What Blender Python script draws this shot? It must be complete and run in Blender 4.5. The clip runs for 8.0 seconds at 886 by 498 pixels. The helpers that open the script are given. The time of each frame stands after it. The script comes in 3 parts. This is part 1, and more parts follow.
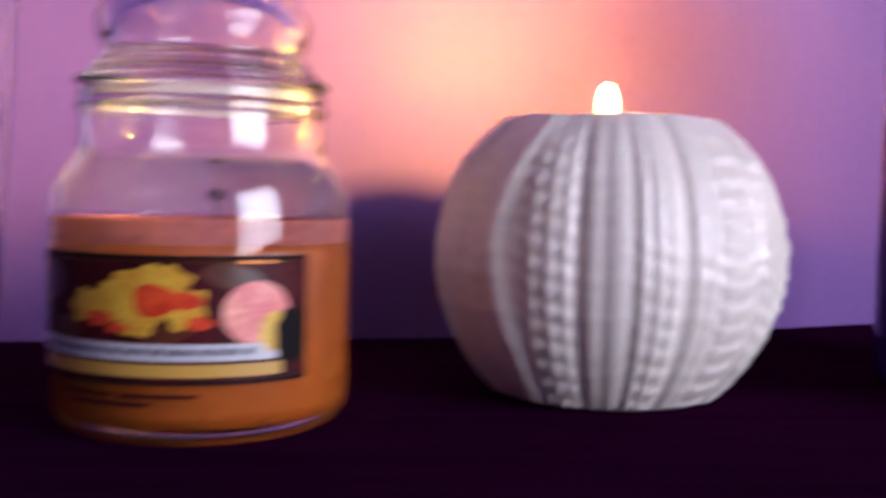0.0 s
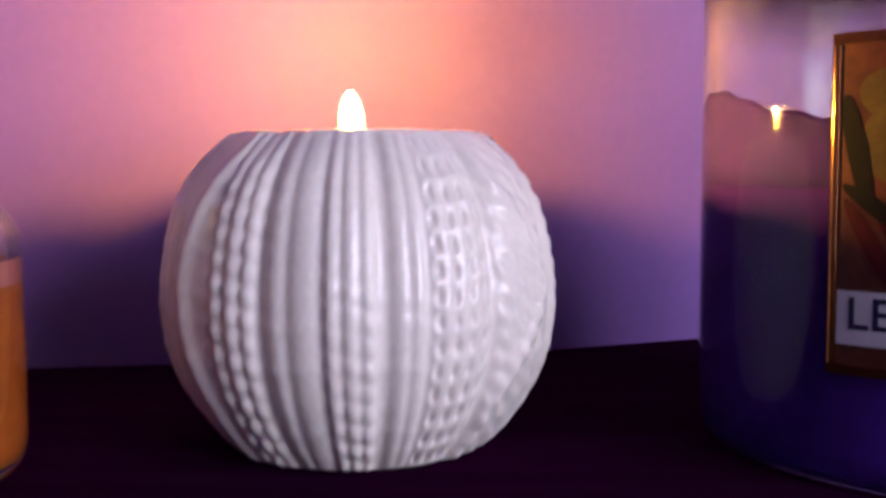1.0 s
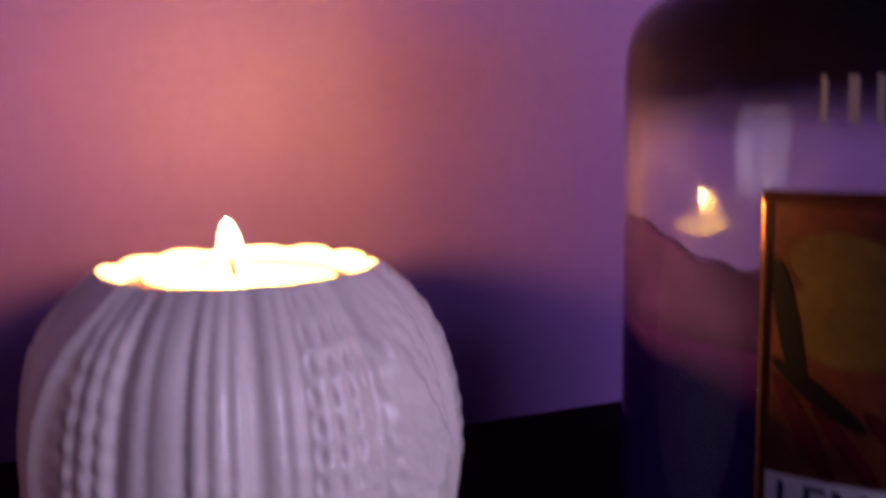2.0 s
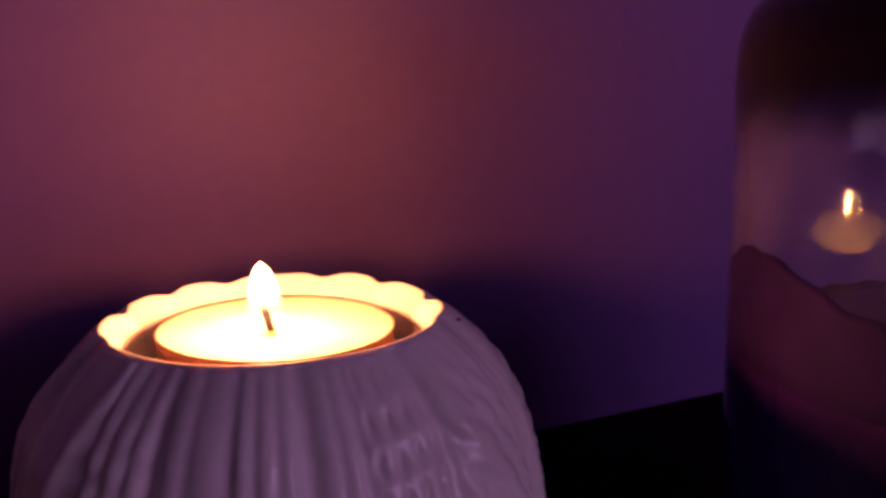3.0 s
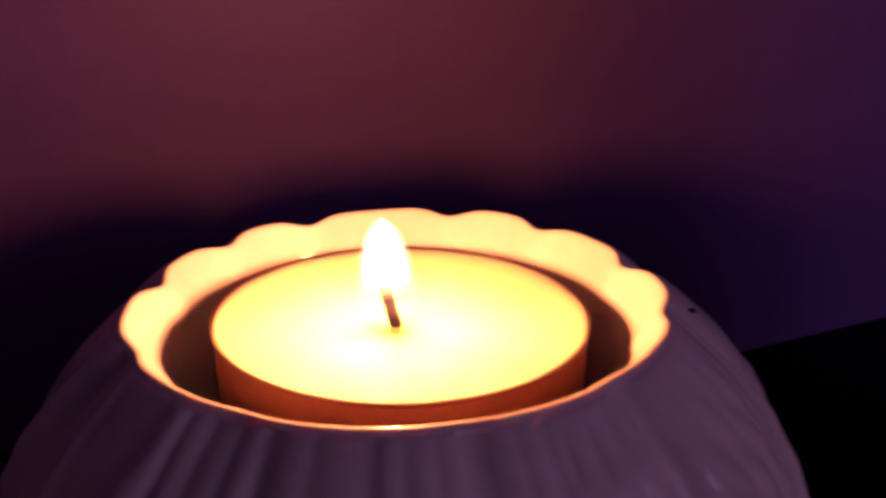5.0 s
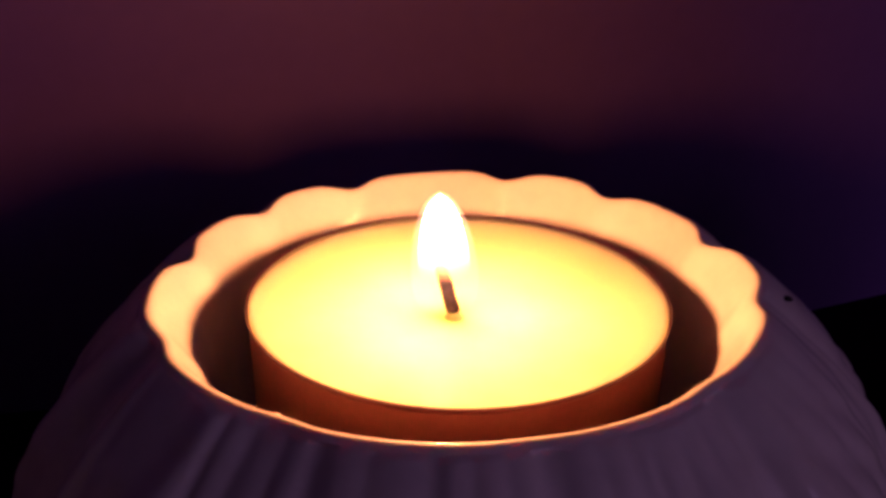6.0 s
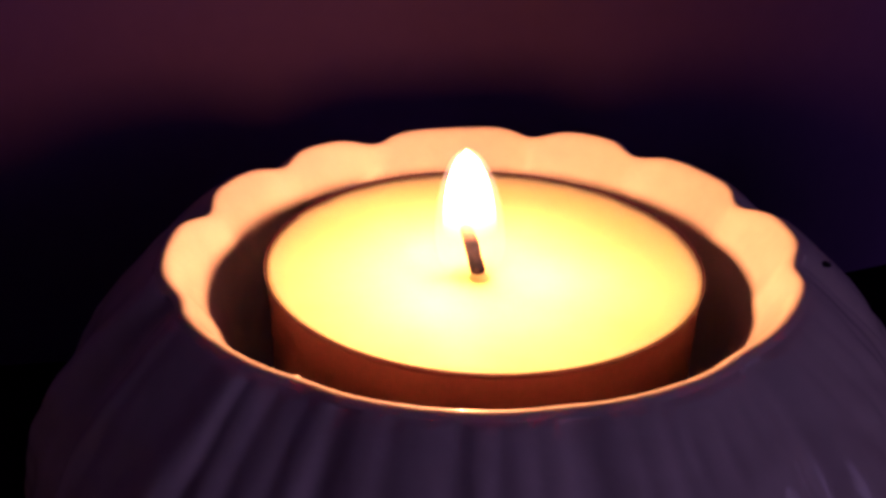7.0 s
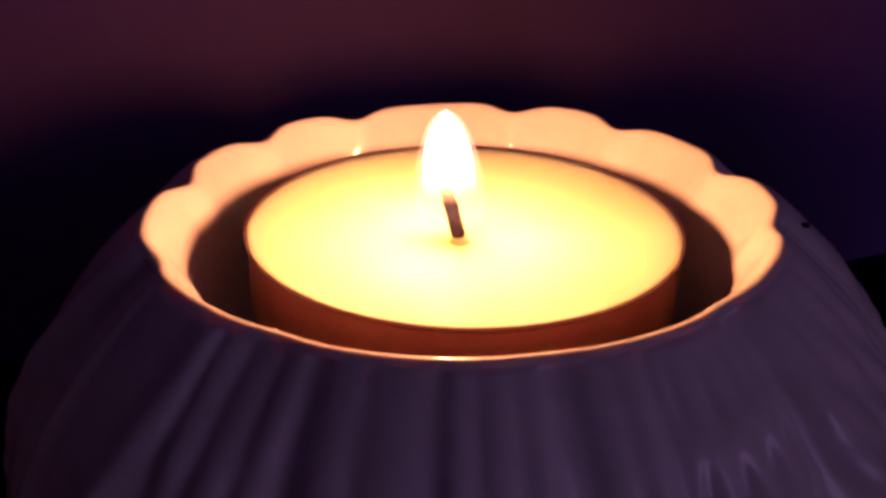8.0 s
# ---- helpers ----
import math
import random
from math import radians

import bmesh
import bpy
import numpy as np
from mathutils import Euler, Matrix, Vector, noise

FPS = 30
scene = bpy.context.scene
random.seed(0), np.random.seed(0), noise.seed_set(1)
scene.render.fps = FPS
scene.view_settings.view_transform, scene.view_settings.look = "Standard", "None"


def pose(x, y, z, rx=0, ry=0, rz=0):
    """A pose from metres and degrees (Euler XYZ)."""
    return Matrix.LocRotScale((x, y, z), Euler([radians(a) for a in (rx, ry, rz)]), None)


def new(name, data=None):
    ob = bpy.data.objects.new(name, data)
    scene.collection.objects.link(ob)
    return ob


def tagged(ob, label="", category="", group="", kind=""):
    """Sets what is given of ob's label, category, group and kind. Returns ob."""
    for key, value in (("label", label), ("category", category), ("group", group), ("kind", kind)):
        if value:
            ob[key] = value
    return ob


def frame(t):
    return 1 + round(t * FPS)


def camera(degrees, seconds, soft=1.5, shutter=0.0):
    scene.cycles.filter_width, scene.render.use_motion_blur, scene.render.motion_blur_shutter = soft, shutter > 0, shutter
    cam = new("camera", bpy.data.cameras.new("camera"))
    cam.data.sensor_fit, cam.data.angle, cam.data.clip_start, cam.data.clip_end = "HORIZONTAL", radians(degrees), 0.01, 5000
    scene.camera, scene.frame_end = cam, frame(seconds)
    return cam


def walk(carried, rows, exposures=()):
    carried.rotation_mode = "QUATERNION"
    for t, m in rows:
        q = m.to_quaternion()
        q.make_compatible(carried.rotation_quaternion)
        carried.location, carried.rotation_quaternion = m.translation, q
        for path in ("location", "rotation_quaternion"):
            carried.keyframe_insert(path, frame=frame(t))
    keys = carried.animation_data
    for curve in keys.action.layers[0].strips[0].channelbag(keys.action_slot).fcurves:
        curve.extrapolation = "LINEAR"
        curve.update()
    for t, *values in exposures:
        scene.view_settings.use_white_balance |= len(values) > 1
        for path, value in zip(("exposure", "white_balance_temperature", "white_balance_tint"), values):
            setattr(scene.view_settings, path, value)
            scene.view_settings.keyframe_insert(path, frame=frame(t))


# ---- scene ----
cam = camera(48.0, 8.0, 3.3, 0.9)

# seconds, eye x y z in metres, yaw, pitch, roll in degrees
PATH = [
    (0.0, -0.0117, -0.0252, 0.0488, -3.31, -3.06, -1.17),
    (0.1, 0.0014, -0.0246, 0.0496, -2.19, -2.90, -0.78),
    (0.5, 0.0468, -0.0194, 0.0540, 0.02, -3.60, -0.94),
    (0.6, 0.0515, -0.0102, 0.0563, -0.36, -4.06, -1.07),
    (1.0, 0.0675, 0.0034, 0.0603, 1.23, -4.56, 0.37),
    (1.5, 0.0738, 0.0242, 0.0767, 1.31, -5.68, 1.43),
    (1.8, 0.0819, 0.0292, 0.0876, -0.04, -7.26, 1.50),
    (2.0, 0.0781, 0.0296, 0.0968, -1.88, -7.72, 0.86),
    (2.2, 0.0668, 0.0378, 0.1052, -3.33, -8.31, 1.17),
    (3.5, 0.0623, 0.0818, 0.1111, -3.35, -14.13, 1.29),
    (4.0, 0.0591, 0.0984, 0.1084, -4.17, -16.00, 0.44),
    (4.5, 0.0512, 0.1171, 0.1060, -3.11, -18.75, 0.44),
    (5.0, 0.0455, 0.1311, 0.1077, -2.16, -20.45, 0.61),
    (6.5, 0.0422, 0.1446, 0.1065, 0.26, -25.64, 0.22),
    (7.0, 0.0418, 0.1456, 0.1059, 0.73, -26.51, 0.06),
    (7.5, 0.0431, 0.1454, 0.1036, 0.31, -26.24, 0.32),
    (8.0, 0.0426, 0.1438, 0.1020, -0.03, -25.67, 0.27),
]
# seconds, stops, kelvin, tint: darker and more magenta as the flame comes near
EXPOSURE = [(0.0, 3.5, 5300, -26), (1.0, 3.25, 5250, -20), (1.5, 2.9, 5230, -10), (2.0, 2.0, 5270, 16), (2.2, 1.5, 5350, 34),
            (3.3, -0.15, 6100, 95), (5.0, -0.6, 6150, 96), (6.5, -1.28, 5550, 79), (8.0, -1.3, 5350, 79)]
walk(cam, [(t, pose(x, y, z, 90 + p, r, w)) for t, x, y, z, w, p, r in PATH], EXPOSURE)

MM = 0.001
HOLDER = Vector((0.0441, 0.2245, 0.0))      # the pumpkin's axis on the shelf
SMALL = Vector((-0.0501, 0.1893, 0.0))      # small jar
LARGE = Vector((0.1746, 0.2225, 0.0))       # large jar
VASE = Vector((-0.1458, 0.2500, 0.0))       # glass tumbler
CORNER = (0.071, 0.323)                     # where the wall turns
ROOM_W, ROOM_E, ROOM_S, FLOOR_Z, CEIL_Z = -2.6, 1.05, -1.9, -0.8, 1.6

# ---- world, daylight, window lamp ----
world = bpy.data.worlds.new("sky")
scene.world = world
world.use_nodes = True
wn = world.node_tree.nodes
sky = wn.new("ShaderNodeTexSky")
sky.sky_type, sky.sun_disc = "NISHITA", False
sky.sun_elevation, sky.sun_rotation = radians(12), radians(200)
world.node_tree.links.new(sky.outputs[0], wn["Background"].inputs[0])
wn["Background"].inputs[1].default_value = 0.06

WIN = (-1.45, -0.25, -0.20, 0.80)              # the window in the east wall: y0, y1, z0, z1
lamp = bpy.data.lights.new("window_daylight", "AREA")
lamp.shape, lamp.size, lamp.size_y = "RECTANGLE", WIN[1] - WIN[0] - 0.1, WIN[3] - WIN[2] - 0.1
lamp.energy, lamp.color = 4.7, (1.0, 0.69, 0.91)
lamp_ob = new("window_daylight", lamp)
lamp_ob.matrix_world = pose(ROOM_E + 0.09, (WIN[0] + WIN[1]) / 2, (WIN[2] + WIN[3]) / 2, 90, 0, 90)

# the candle's flame lights wall, lip and wax: three upright strips back to back, as tall as its bright part
for turn in (90, 210, 330):
    fire = bpy.data.lights.new("flame_light", "AREA")
    fire.shape, fire.size, fire.size_y = "RECTANGLE", 0.0022, 0.0048
    fire.energy, fire.color = 0.0435, (1.0, 0.445, 0.074)
    fire_ob = new("flame_light", fire)
    fire_ob.matrix_world = pose(HOLDER.x - 0.0008, HOLDER.y - 0.0040, 0.0497 + 0.0246, 90, 0, 180 + turn) @ Matrix.Translation((0, 0, -0.00064))


# ---- materials ----
def material(name, color, rough=0.5, metal=0.0, **more):
    m = bpy.data.materials.new(name)
    m.use_nodes = True
    b = m.node_tree.nodes["Principled BSDF"]
    b.inputs["Base Color"].default_value = (*color, 1)
    b.inputs["Roughness"].default_value = rough
    b.inputs["Metallic"].default_value = metal
    for key, value in more.items():
        b.inputs[key.replace("_", " ")].default_value = value
    return m


def grain(m, color_a, color_b, scale, bump=0.0, rough=None, stretch=(1, 1, 1), detail=6.0, fine=8.0, depth=0.0004):
    """Two scales of noise between two colours, with a fine relief and uneven gloss."""
    n, l = m.node_tree.nodes, m.node_tree.links
    b = n["Principled BSDF"]
    co = n.new("ShaderNodeTexCoord")
    mp = n.new("ShaderNodeMapping")
    mp.inputs["Scale"].default_value = stretch
    l.new(co.outputs["Object"], mp.inputs["Vector"])
    t1, t2 = n.new("ShaderNodeTexNoise"), n.new("ShaderNodeTexNoise")
    for t, s in ((t1, scale), (t2, scale * fine)):
        t.inputs["Scale"].default_value = s
        t.inputs["Detail"].default_value = detail
        l.new(mp.outputs[0], t.inputs["Vector"])
    mix = n.new("ShaderNodeMath")
    mix.operation = "MULTIPLY_ADD"
    mix.inputs[1].default_value = 0.4
    half = n.new("ShaderNodeMath")
    half.operation = "MULTIPLY"
    half.inputs[1].default_value = 0.6
    l.new(t1.outputs["Fac"], half.inputs[0])
    l.new(t2.outputs["Fac"], mix.inputs[0])
    l.new(half.outputs[0], mix.inputs[2])
    ramp = n.new("ShaderNodeValToRGB")
    ramp.color_ramp.elements[0].position, ramp.color_ramp.elements[1].position = 0.35, 0.65
    ramp.color_ramp.elements[0].color, ramp.color_ramp.elements[1].color = (*color_a, 1), (*color_b, 1)
    l.new(mix.outputs[0], ramp.inputs[0])
    l.new(ramp.outputs[0], b.inputs["Base Color"])
    if rough:
        rr = n.new("ShaderNodeMapRange")
        rr.inputs["To Min"].default_value, rr.inputs["To Max"].default_value = rough
        l.new(t1.outputs["Fac"], rr.inputs["Value"])
        l.new(rr.outputs[0], b.inputs["Roughness"])
    if bump:
        bp = n.new("ShaderNodeBump")
        bp.inputs["Strength"].default_value, bp.inputs["Distance"].default_value = bump, depth
        l.new(mix.outputs[0], bp.inputs["Height"])
        l.new(bp.outputs[0], b.inputs["Normal"])
    return m


M_WALL = grain(material("lilac_paint", (0.2, 0.098, 0.34), 0.6), (0.188, 0.092, 0.322), (0.212, 0.105, 0.356), 9, 0.25, (0.5, 0.7), fine=30)
M_CEIL = grain(material("ceiling_paint", (0.45, 0.42, 0.44), 0.7), (0.42, 0.39, 0.41), (0.47, 0.44, 0.46), 5, 0.1)
M_FLOOR = grain(material("carpet", (0.2, 0.16, 0.18), 0.9), (0.14, 0.11, 0.13), (0.24, 0.2, 0.22), 60, 0.3)
M_SHELF = grain(material("dark_wood", (0.01, 0.005, 0.007), 0.4, Specular_IOR_Level=0.0), (0.012, 0.0005, 0.0115), (0.02, 0.0013, 0.02), 14, 0.25, (0.55, 0.75), (1, 9, 9), depth=0.0002)
M_CERAMIC = grain(material("white_glaze", (0.8, 0.77, 0.77), 0.42, Coat_Weight=0.6, Coat_Roughness=0.05, Subsurface_Weight=0.1, Subsurface_Scale=0.002, Subsurface_Radius=(1.0, 0.6, 0.35)), (0.69, 0.625, 0.56), (0.78, 0.71, 0.64), 70, 0.5, (0.48, 0.64), depth=0.0003)
M_VASE = material("vase_glass", (0.93, 0.94, 0.97), 0.03, Transmission_Weight=1.0, IOR=1.5)
M_GLASS = material("clear_glass", (0.98, 0.98, 0.98), 0.0, Transmission_Weight=1.0, IOR=1.48)
M_JAR = material("jar_glass", (0.98, 0.98, 0.98), 0.0, Transmission_Weight=1.0, IOR=1.25)
M_ORANGE = grain(material("orange_wax", (0.75, 0.2, 0.03), 0.4, Subsurface_Weight=0.3, Subsurface_Scale=0.004), (0.2, 0.046, 0.004), (0.31, 0.082, 0.008), 40)
M_PURPLE = grain(material("purple_wax", (0.1, 0.04, 0.25), 0.7, Specular_IOR_Level=0.02), (0.032, 0.008, 0.13), (0.046, 0.012, 0.18), 30)
M_FILM = grain(material("wax_residue", (0.1, 0.055, 0.12), 0.6, Specular_IOR_Level=0.03), (0.009, 0.004, 0.045), (0.028, 0.01, 0.125), 40, 0.12, fine=5.0)
M_TEA = grain(material("melted_wax", (0.88, 0.82, 0.62), 0.4, Specular_IOR_Level=0.02, Subsurface_Weight=1.0, Subsurface_Scale=0.009, Subsurface_Radius=(1.0, 0.95, 0.7)), (0.95, 0.9, 0.3), (0.965, 0.925, 0.36), 60)
M_CRUMB = material("spilt_wax", (0.8, 0.74, 0.62), 0.4)
# the cup's red is deepened in the colour to stand for wax glow behind it
M_TIN = grain(material("clear_cup", (0.7, 0.35, 0.28), 0.4, 0.0, Transmission_Weight=0.12), (0.11, 0.021, 0.016), (0.16, 0.032, 0.024), 200, 0.1, (0.3, 0.5))
M_WICK = grain(material("charred_wick", (0.002, 0.0015, 0.002), 0.9, Specular_IOR_Level=0.02), (0.002, 0.001, 0.002), (0.11, 0.06, 0.1), 1300, 0.8)
M_COTTON = material("waxed_cotton", (0.92, 0.76, 0.34), 0.3, Subsurface_Weight=0.6, Subsurface_Scale=0.003)
M_CHIP = material("dark_chip", (0.02, 0.015, 0.015), 0.8)
M_GOLD = grain(material("copper_foil", (0.6, 0.28, 0.08), 0.28, 0.9), (0.2, 0.08, 0.025), (0.34, 0.14, 0.04), 300, 0.1, (0.1, 0.2))
M_BROWN = grain(material("brown_print", (0.2, 0.07, 0.02), 0.35), (0.045, 0.011, 0.005), (0.11, 0.03, 0.011), 60)
M_MAROON = grain(material("maroon_print", (0.08, 0.008, 0.012), 0.5, Specular_IOR_Level=0.15), (0.012, 0.0015, 0.004), (0.07, 0.006, 0.01), 70)
M_BLACK = material("black_print", (0.006, 0.004, 0.006), 0.6, Specular_IOR_Level=0.1)
M_YELLOW = grain(material("yellow_print", (0.7, 0.5, 0.04), 0.35), (0.42, 0.13, 0.012), (0.72, 0.52, 0.05), 220)
M_LEMON = grain(material("lemon_print", (0.5, 0.4, 0.03), 0.35), (0.06, 0.036, 0.006), (0.12, 0.078, 0.014), 90)
M_RED = grain(material("red_print", (0.6, 0.03, 0.01), 0.35), (0.42, 0.01, 0.01), (0.68, 0.09, 0.02), 260)
M_PINK = grain(material("peach_print", (0.75, 0.25, 0.22), 0.35), (0.6, 0.12, 0.14), (0.85, 0.4, 0.3), 120)
M_PLATE = grain(material("white_print", (0.75, 0.73, 0.75), 0.4), (0.46, 0.45, 0.48), (0.56, 0.55, 0.58), 150)
M_INK = material("navy_ink", (0.015, 0.015, 0.05), 0.4)
M_GREY = material("grey_ink", (0.1, 0.095, 0.13), 0.4)
M_FRAME = grain(material("white_gloss", (0.8, 0.8, 0.8), 0.3), (0.76, 0.76, 0.76), (0.82, 0.82, 0.82), 20)
M_EMBOSS = material("frosted_print", (0.2, 0.19, 0.25), 0.5)


def flame_material(name, strength, foot, top, sharp, tone=(1.0, 0.405, 0.046)):
    """Hot gas: adds light and hides nothing; faint at the foot, full further up."""
    m = bpy.data.materials.new(name)
    m.use_nodes = True
    n, l = m.node_tree.nodes, m.node_tree.links
    n.clear()
    out, add = n.new("ShaderNodeOutputMaterial"), n.new("ShaderNodeAddShader")
    clear, glow = n.new("ShaderNodeBsdfTransparent"), n.new("ShaderNodeEmission")
    co, sep, ramp, mul = n.new("ShaderNodeTexCoord"), n.new("ShaderNodeSeparateXYZ"), n.new("ShaderNodeMapRange"), n.new("ShaderNodeMath")
    power = n.new("ShaderNodeMath")
    power.operation = "POWER"
    power.inputs[1].default_value = sharp
    l.new(co.outputs["Object"], sep.inputs[0])
    l.new(sep.outputs["Z"], ramp.inputs["Value"])
    ramp.inputs["From Min"].default_value, ramp.inputs["From Max"].default_value = foot, top
    ramp.inputs["To Min"].default_value, ramp.inputs["To Max"].default_value = 0.0, 1.0
    mul.operation = "MULTIPLY"
    mul.inputs[1].default_value = strength
    l.new(ramp.outputs[0], power.inputs[0])
    l.new(power.outputs[0], mul.inputs[0])
    l.new(mul.outputs[0], glow.inputs["Strength"])
    glow.inputs["Color"].default_value = (*tone, 1)
    l.new(clear.outputs[0], add.inputs[0])
    l.new(glow.outputs[0], add.inputs[1])
    l.new(add.outputs[0], out.inputs["Surface"])
    return m


M_FLAME = flame_material("flame_core", 110.0, 0.0044, 0.0098, 1.8)
M_MANTLE = flame_material("flame_mantle", 0.75, 0.0010, 0.0077, 1.3, (1.0, 0.6, 0.22))


# ---- mesh tools ----
def mesh(name, verts, faces, mat, smooth=True):
    me = bpy.data.meshes.new(name)
    me.from_pydata([tuple(v) for v in verts], [], [tuple(f) for f in faces])
    me.update()
    if smooth:
        me.polygons.foreach_set("use_smooth", [True] * len(me.polygons))
    me.materials.append(mat)
    return me


def part(name, me, parent, label=""):
    ob = new(name, me)
    ob.parent = parent
    return tagged(ob, label)


def thing(name, place, label, category, group=""):
    ob = new(name)
    ob.empty_display_size = 0.01
    ob.location = place
    return tagged(ob, label, category, group)


def lathe(name, profile, mat, segs=96, closed=False, smooth=True):
    """Turns a profile of (r, z) in millimetres round the z axis; closed joins its last ring to its first."""
    verts, faces, rings = [], [], []
    for r, z in profile:
        if r < 1e-6:
            rings.append([len(verts)])
            verts.append((0, 0, z * MM))
        else:
            rings.append(list(range(len(verts), len(verts) + segs)))
            verts += [(r * MM * math.sin(2 * math.pi * i / segs), -r * MM * math.cos(2 * math.pi * i / segs), z * MM) for i in range(segs)]
    pairs = list(zip(rings, rings[1:])) + ([(rings[-1], rings[0])] if closed else [])
    for a, b in pairs:
        for i in range(segs):
            j = (i + 1) % segs
            if len(a) == 1 and len(b) == 1:
                break
            if len(a) == 1:
                faces.append((a[0], b[j], b[i]))
            elif len(b) == 1:
                faces.append((a[i], a[j], b[0]))
            else:
                faces.append((a[i], a[j], b[j], b[i]))
    return mesh(name, verts, faces, mat, smooth)


def soften(profile, times=2):
    """Rounds a profile's corners by cutting them (Chaikin)."""
    for _ in range(times):
        out = [profile[0]]
        for (a, b), (c, d) in zip(profile, profile[1:]):
            out += [(0.75 * a + 0.25 * c, 0.75 * b + 0.25 * d), (0.25 * a + 0.75 * c, 0.25 * b + 0.75 * d)]
        profile = out + [profile[-1]]
    return profile


def on_glass(radius, deg, z, lift=0.0):
    a = radians(deg)
    r = (radius + lift) * MM
    return (r * math.sin(a), -r * math.cos(a), z * MM)


def wrap_sheet(name, radius, a0, a1, z0, z1, lift, mat, thick=0.15):
    """A sheet of paper glued round a jar, with a real edge."""
    n = max(2, int(abs(a1 - a0) / 2))
    verts, faces = [], []
    for k in range(n + 1):
        a = a0 + (a1 - a0) * k / n
        for z in (z0, z1):
            verts += [on_glass(radius, a, z, lift + thick), on_glass(radius, a, z, lift)]
    for k in range(n):
        o, p = 4 * k, 4 * k + 4
        faces += [(o, p, p + 2, o + 2), (o + 2, p + 2, p + 3, o + 3), (o + 1, p + 1, p, o)]
    faces += [(0, 2, 3, 1), (4 * n, 4 * n + 1, 4 * n + 3, 4 * n + 2)]
    return mesh(name, verts, faces, mat, False)


def wrap_blob(name, radius, deg, z, outline, lift, mat):
    """A printed shape: an outline in millimetres round its middle, laid round a jar."""
    verts, faces, m = [on_glass(radius, deg, z, lift)], [], len(outline)
    for k in (0.34, 0.67, 1.0):
        for s, h in outline:
            verts.append(on_glass(radius, deg + math.degrees(k * s / radius), z + k * h, lift))
    for i in range(m):
        j = (i + 1) % m
        faces.append((0, 1 + i, 1 + j))
        for ring in (0, 1):
            a, b = 1 + ring * m, 1 + (ring + 1) * m
            faces.append((a + i, b + i, b + j, a + j))
    return mesh(name, verts, faces, mat)


def oval(w, h, lobes=0, depth=0.0, turn=0.0, n=36):
    pts = []
    for i in range(n):
        a = 2 * math.pi * i / n
        k = 1 + depth * math.cos(lobes * a)
        x, y = w * k * math.cos(a), h * k * math.sin(a)
        c, s = math.cos(radians(turn)), math.sin(radians(turn))
        pts.append((x * c - y * s, x * s + y * c))
    return pts


def prism(name, outline, z0, z1, mat):
    n = len(outline)
    verts = [(x, y, z0) for x, y in outline] + [(x, y, z1) for x, y in outline]
    faces = [tuple(range(n - 1, -1, -1)), tuple(range(n, 2 * n))] + [(i, (i + 1) % n, n + (i + 1) % n, n + i) for i in range(n)]
    return mesh(name, verts, faces, mat, False)


def structure(name, me, label, category):
    return tagged(new(name, me), label, category, kind="structure")


# ---- the room ----
def wall_line(off=0.0, west=ROOM_W - 0.1, east=ROOM_E + 0.1):
    """The back wall's face in plan: it bends away at a blunt corner."""
    sl, sr = 0.140, 0.40
    pts = [(west, CORNER[1] + (west - CORNER[0]) * sl)]
    for k in range(25):
        u = k / 24
        x = CORNER[0] + (u - 0.5) * 0.024
        y = CORNER[1] + (x - CORNER[0]) * sl * (1 - u) + (x - CORNER[0]) * sr * u + 0.001 * (1 - (2 * u - 1) ** 2)
        pts.append((x, y))
    pts.append((east, CORNER[1] + (east - CORNER[0]) * sr))
    return [(x, y + off) for x, y in pts]


def rounded_corner(me):
    """Shades the narrow strips of the wall's bend smoothly."""
    for p in me.polygons:
        p.use_smooth = abs(p.normal.z) < 0.5
    return me


front, back = wall_line(), wall_line(0.12)
wall = structure("wall_north", rounded_corner(prism("wall_north", front + back[::-1], FLOOR_Z, CEIL_Z, M_WALL)), "lilac painted wall with a blunt outer corner behind the shelf", "wall")
structure("floor", prism("floor", [(ROOM_W - 0.1, ROOM_S - 0.1), (ROOM_E + 0.1, ROOM_S - 0.1)] + back[::-1], FLOOR_Z - 0.05, FLOOR_Z, M_FLOOR), "dark carpeted floor of the room", "floor")
structure("ceiling", prism("ceiling", [(ROOM_W - 0.1, ROOM_S - 0.1), (ROOM_E + 0.1, ROOM_S - 0.1)] + back[::-1], CEIL_Z, CEIL_Z + 0.05, M_CEIL), "plain pale ceiling", "ceiling")
structure("wall_west", prism("wall_west", [(ROOM_W - 0.1, ROOM_S), (ROOM_W, ROOM_S), (ROOM_W, -0.055), (ROOM_W - 0.1, -0.069)], FLOOR_Z, CEIL_Z, M_WALL), "lilac painted side wall", "wall")
structure("wall_south", prism("wall_south", [(ROOM_W - 0.1, ROOM_S - 0.1), (ROOM_E, ROOM_S - 0.1), (ROOM_E, ROOM_S), (ROOM_W - 0.1, ROOM_S)], FLOOR_Z, CEIL_Z, M_WALL), "lilac painted wall across the room", "wall")


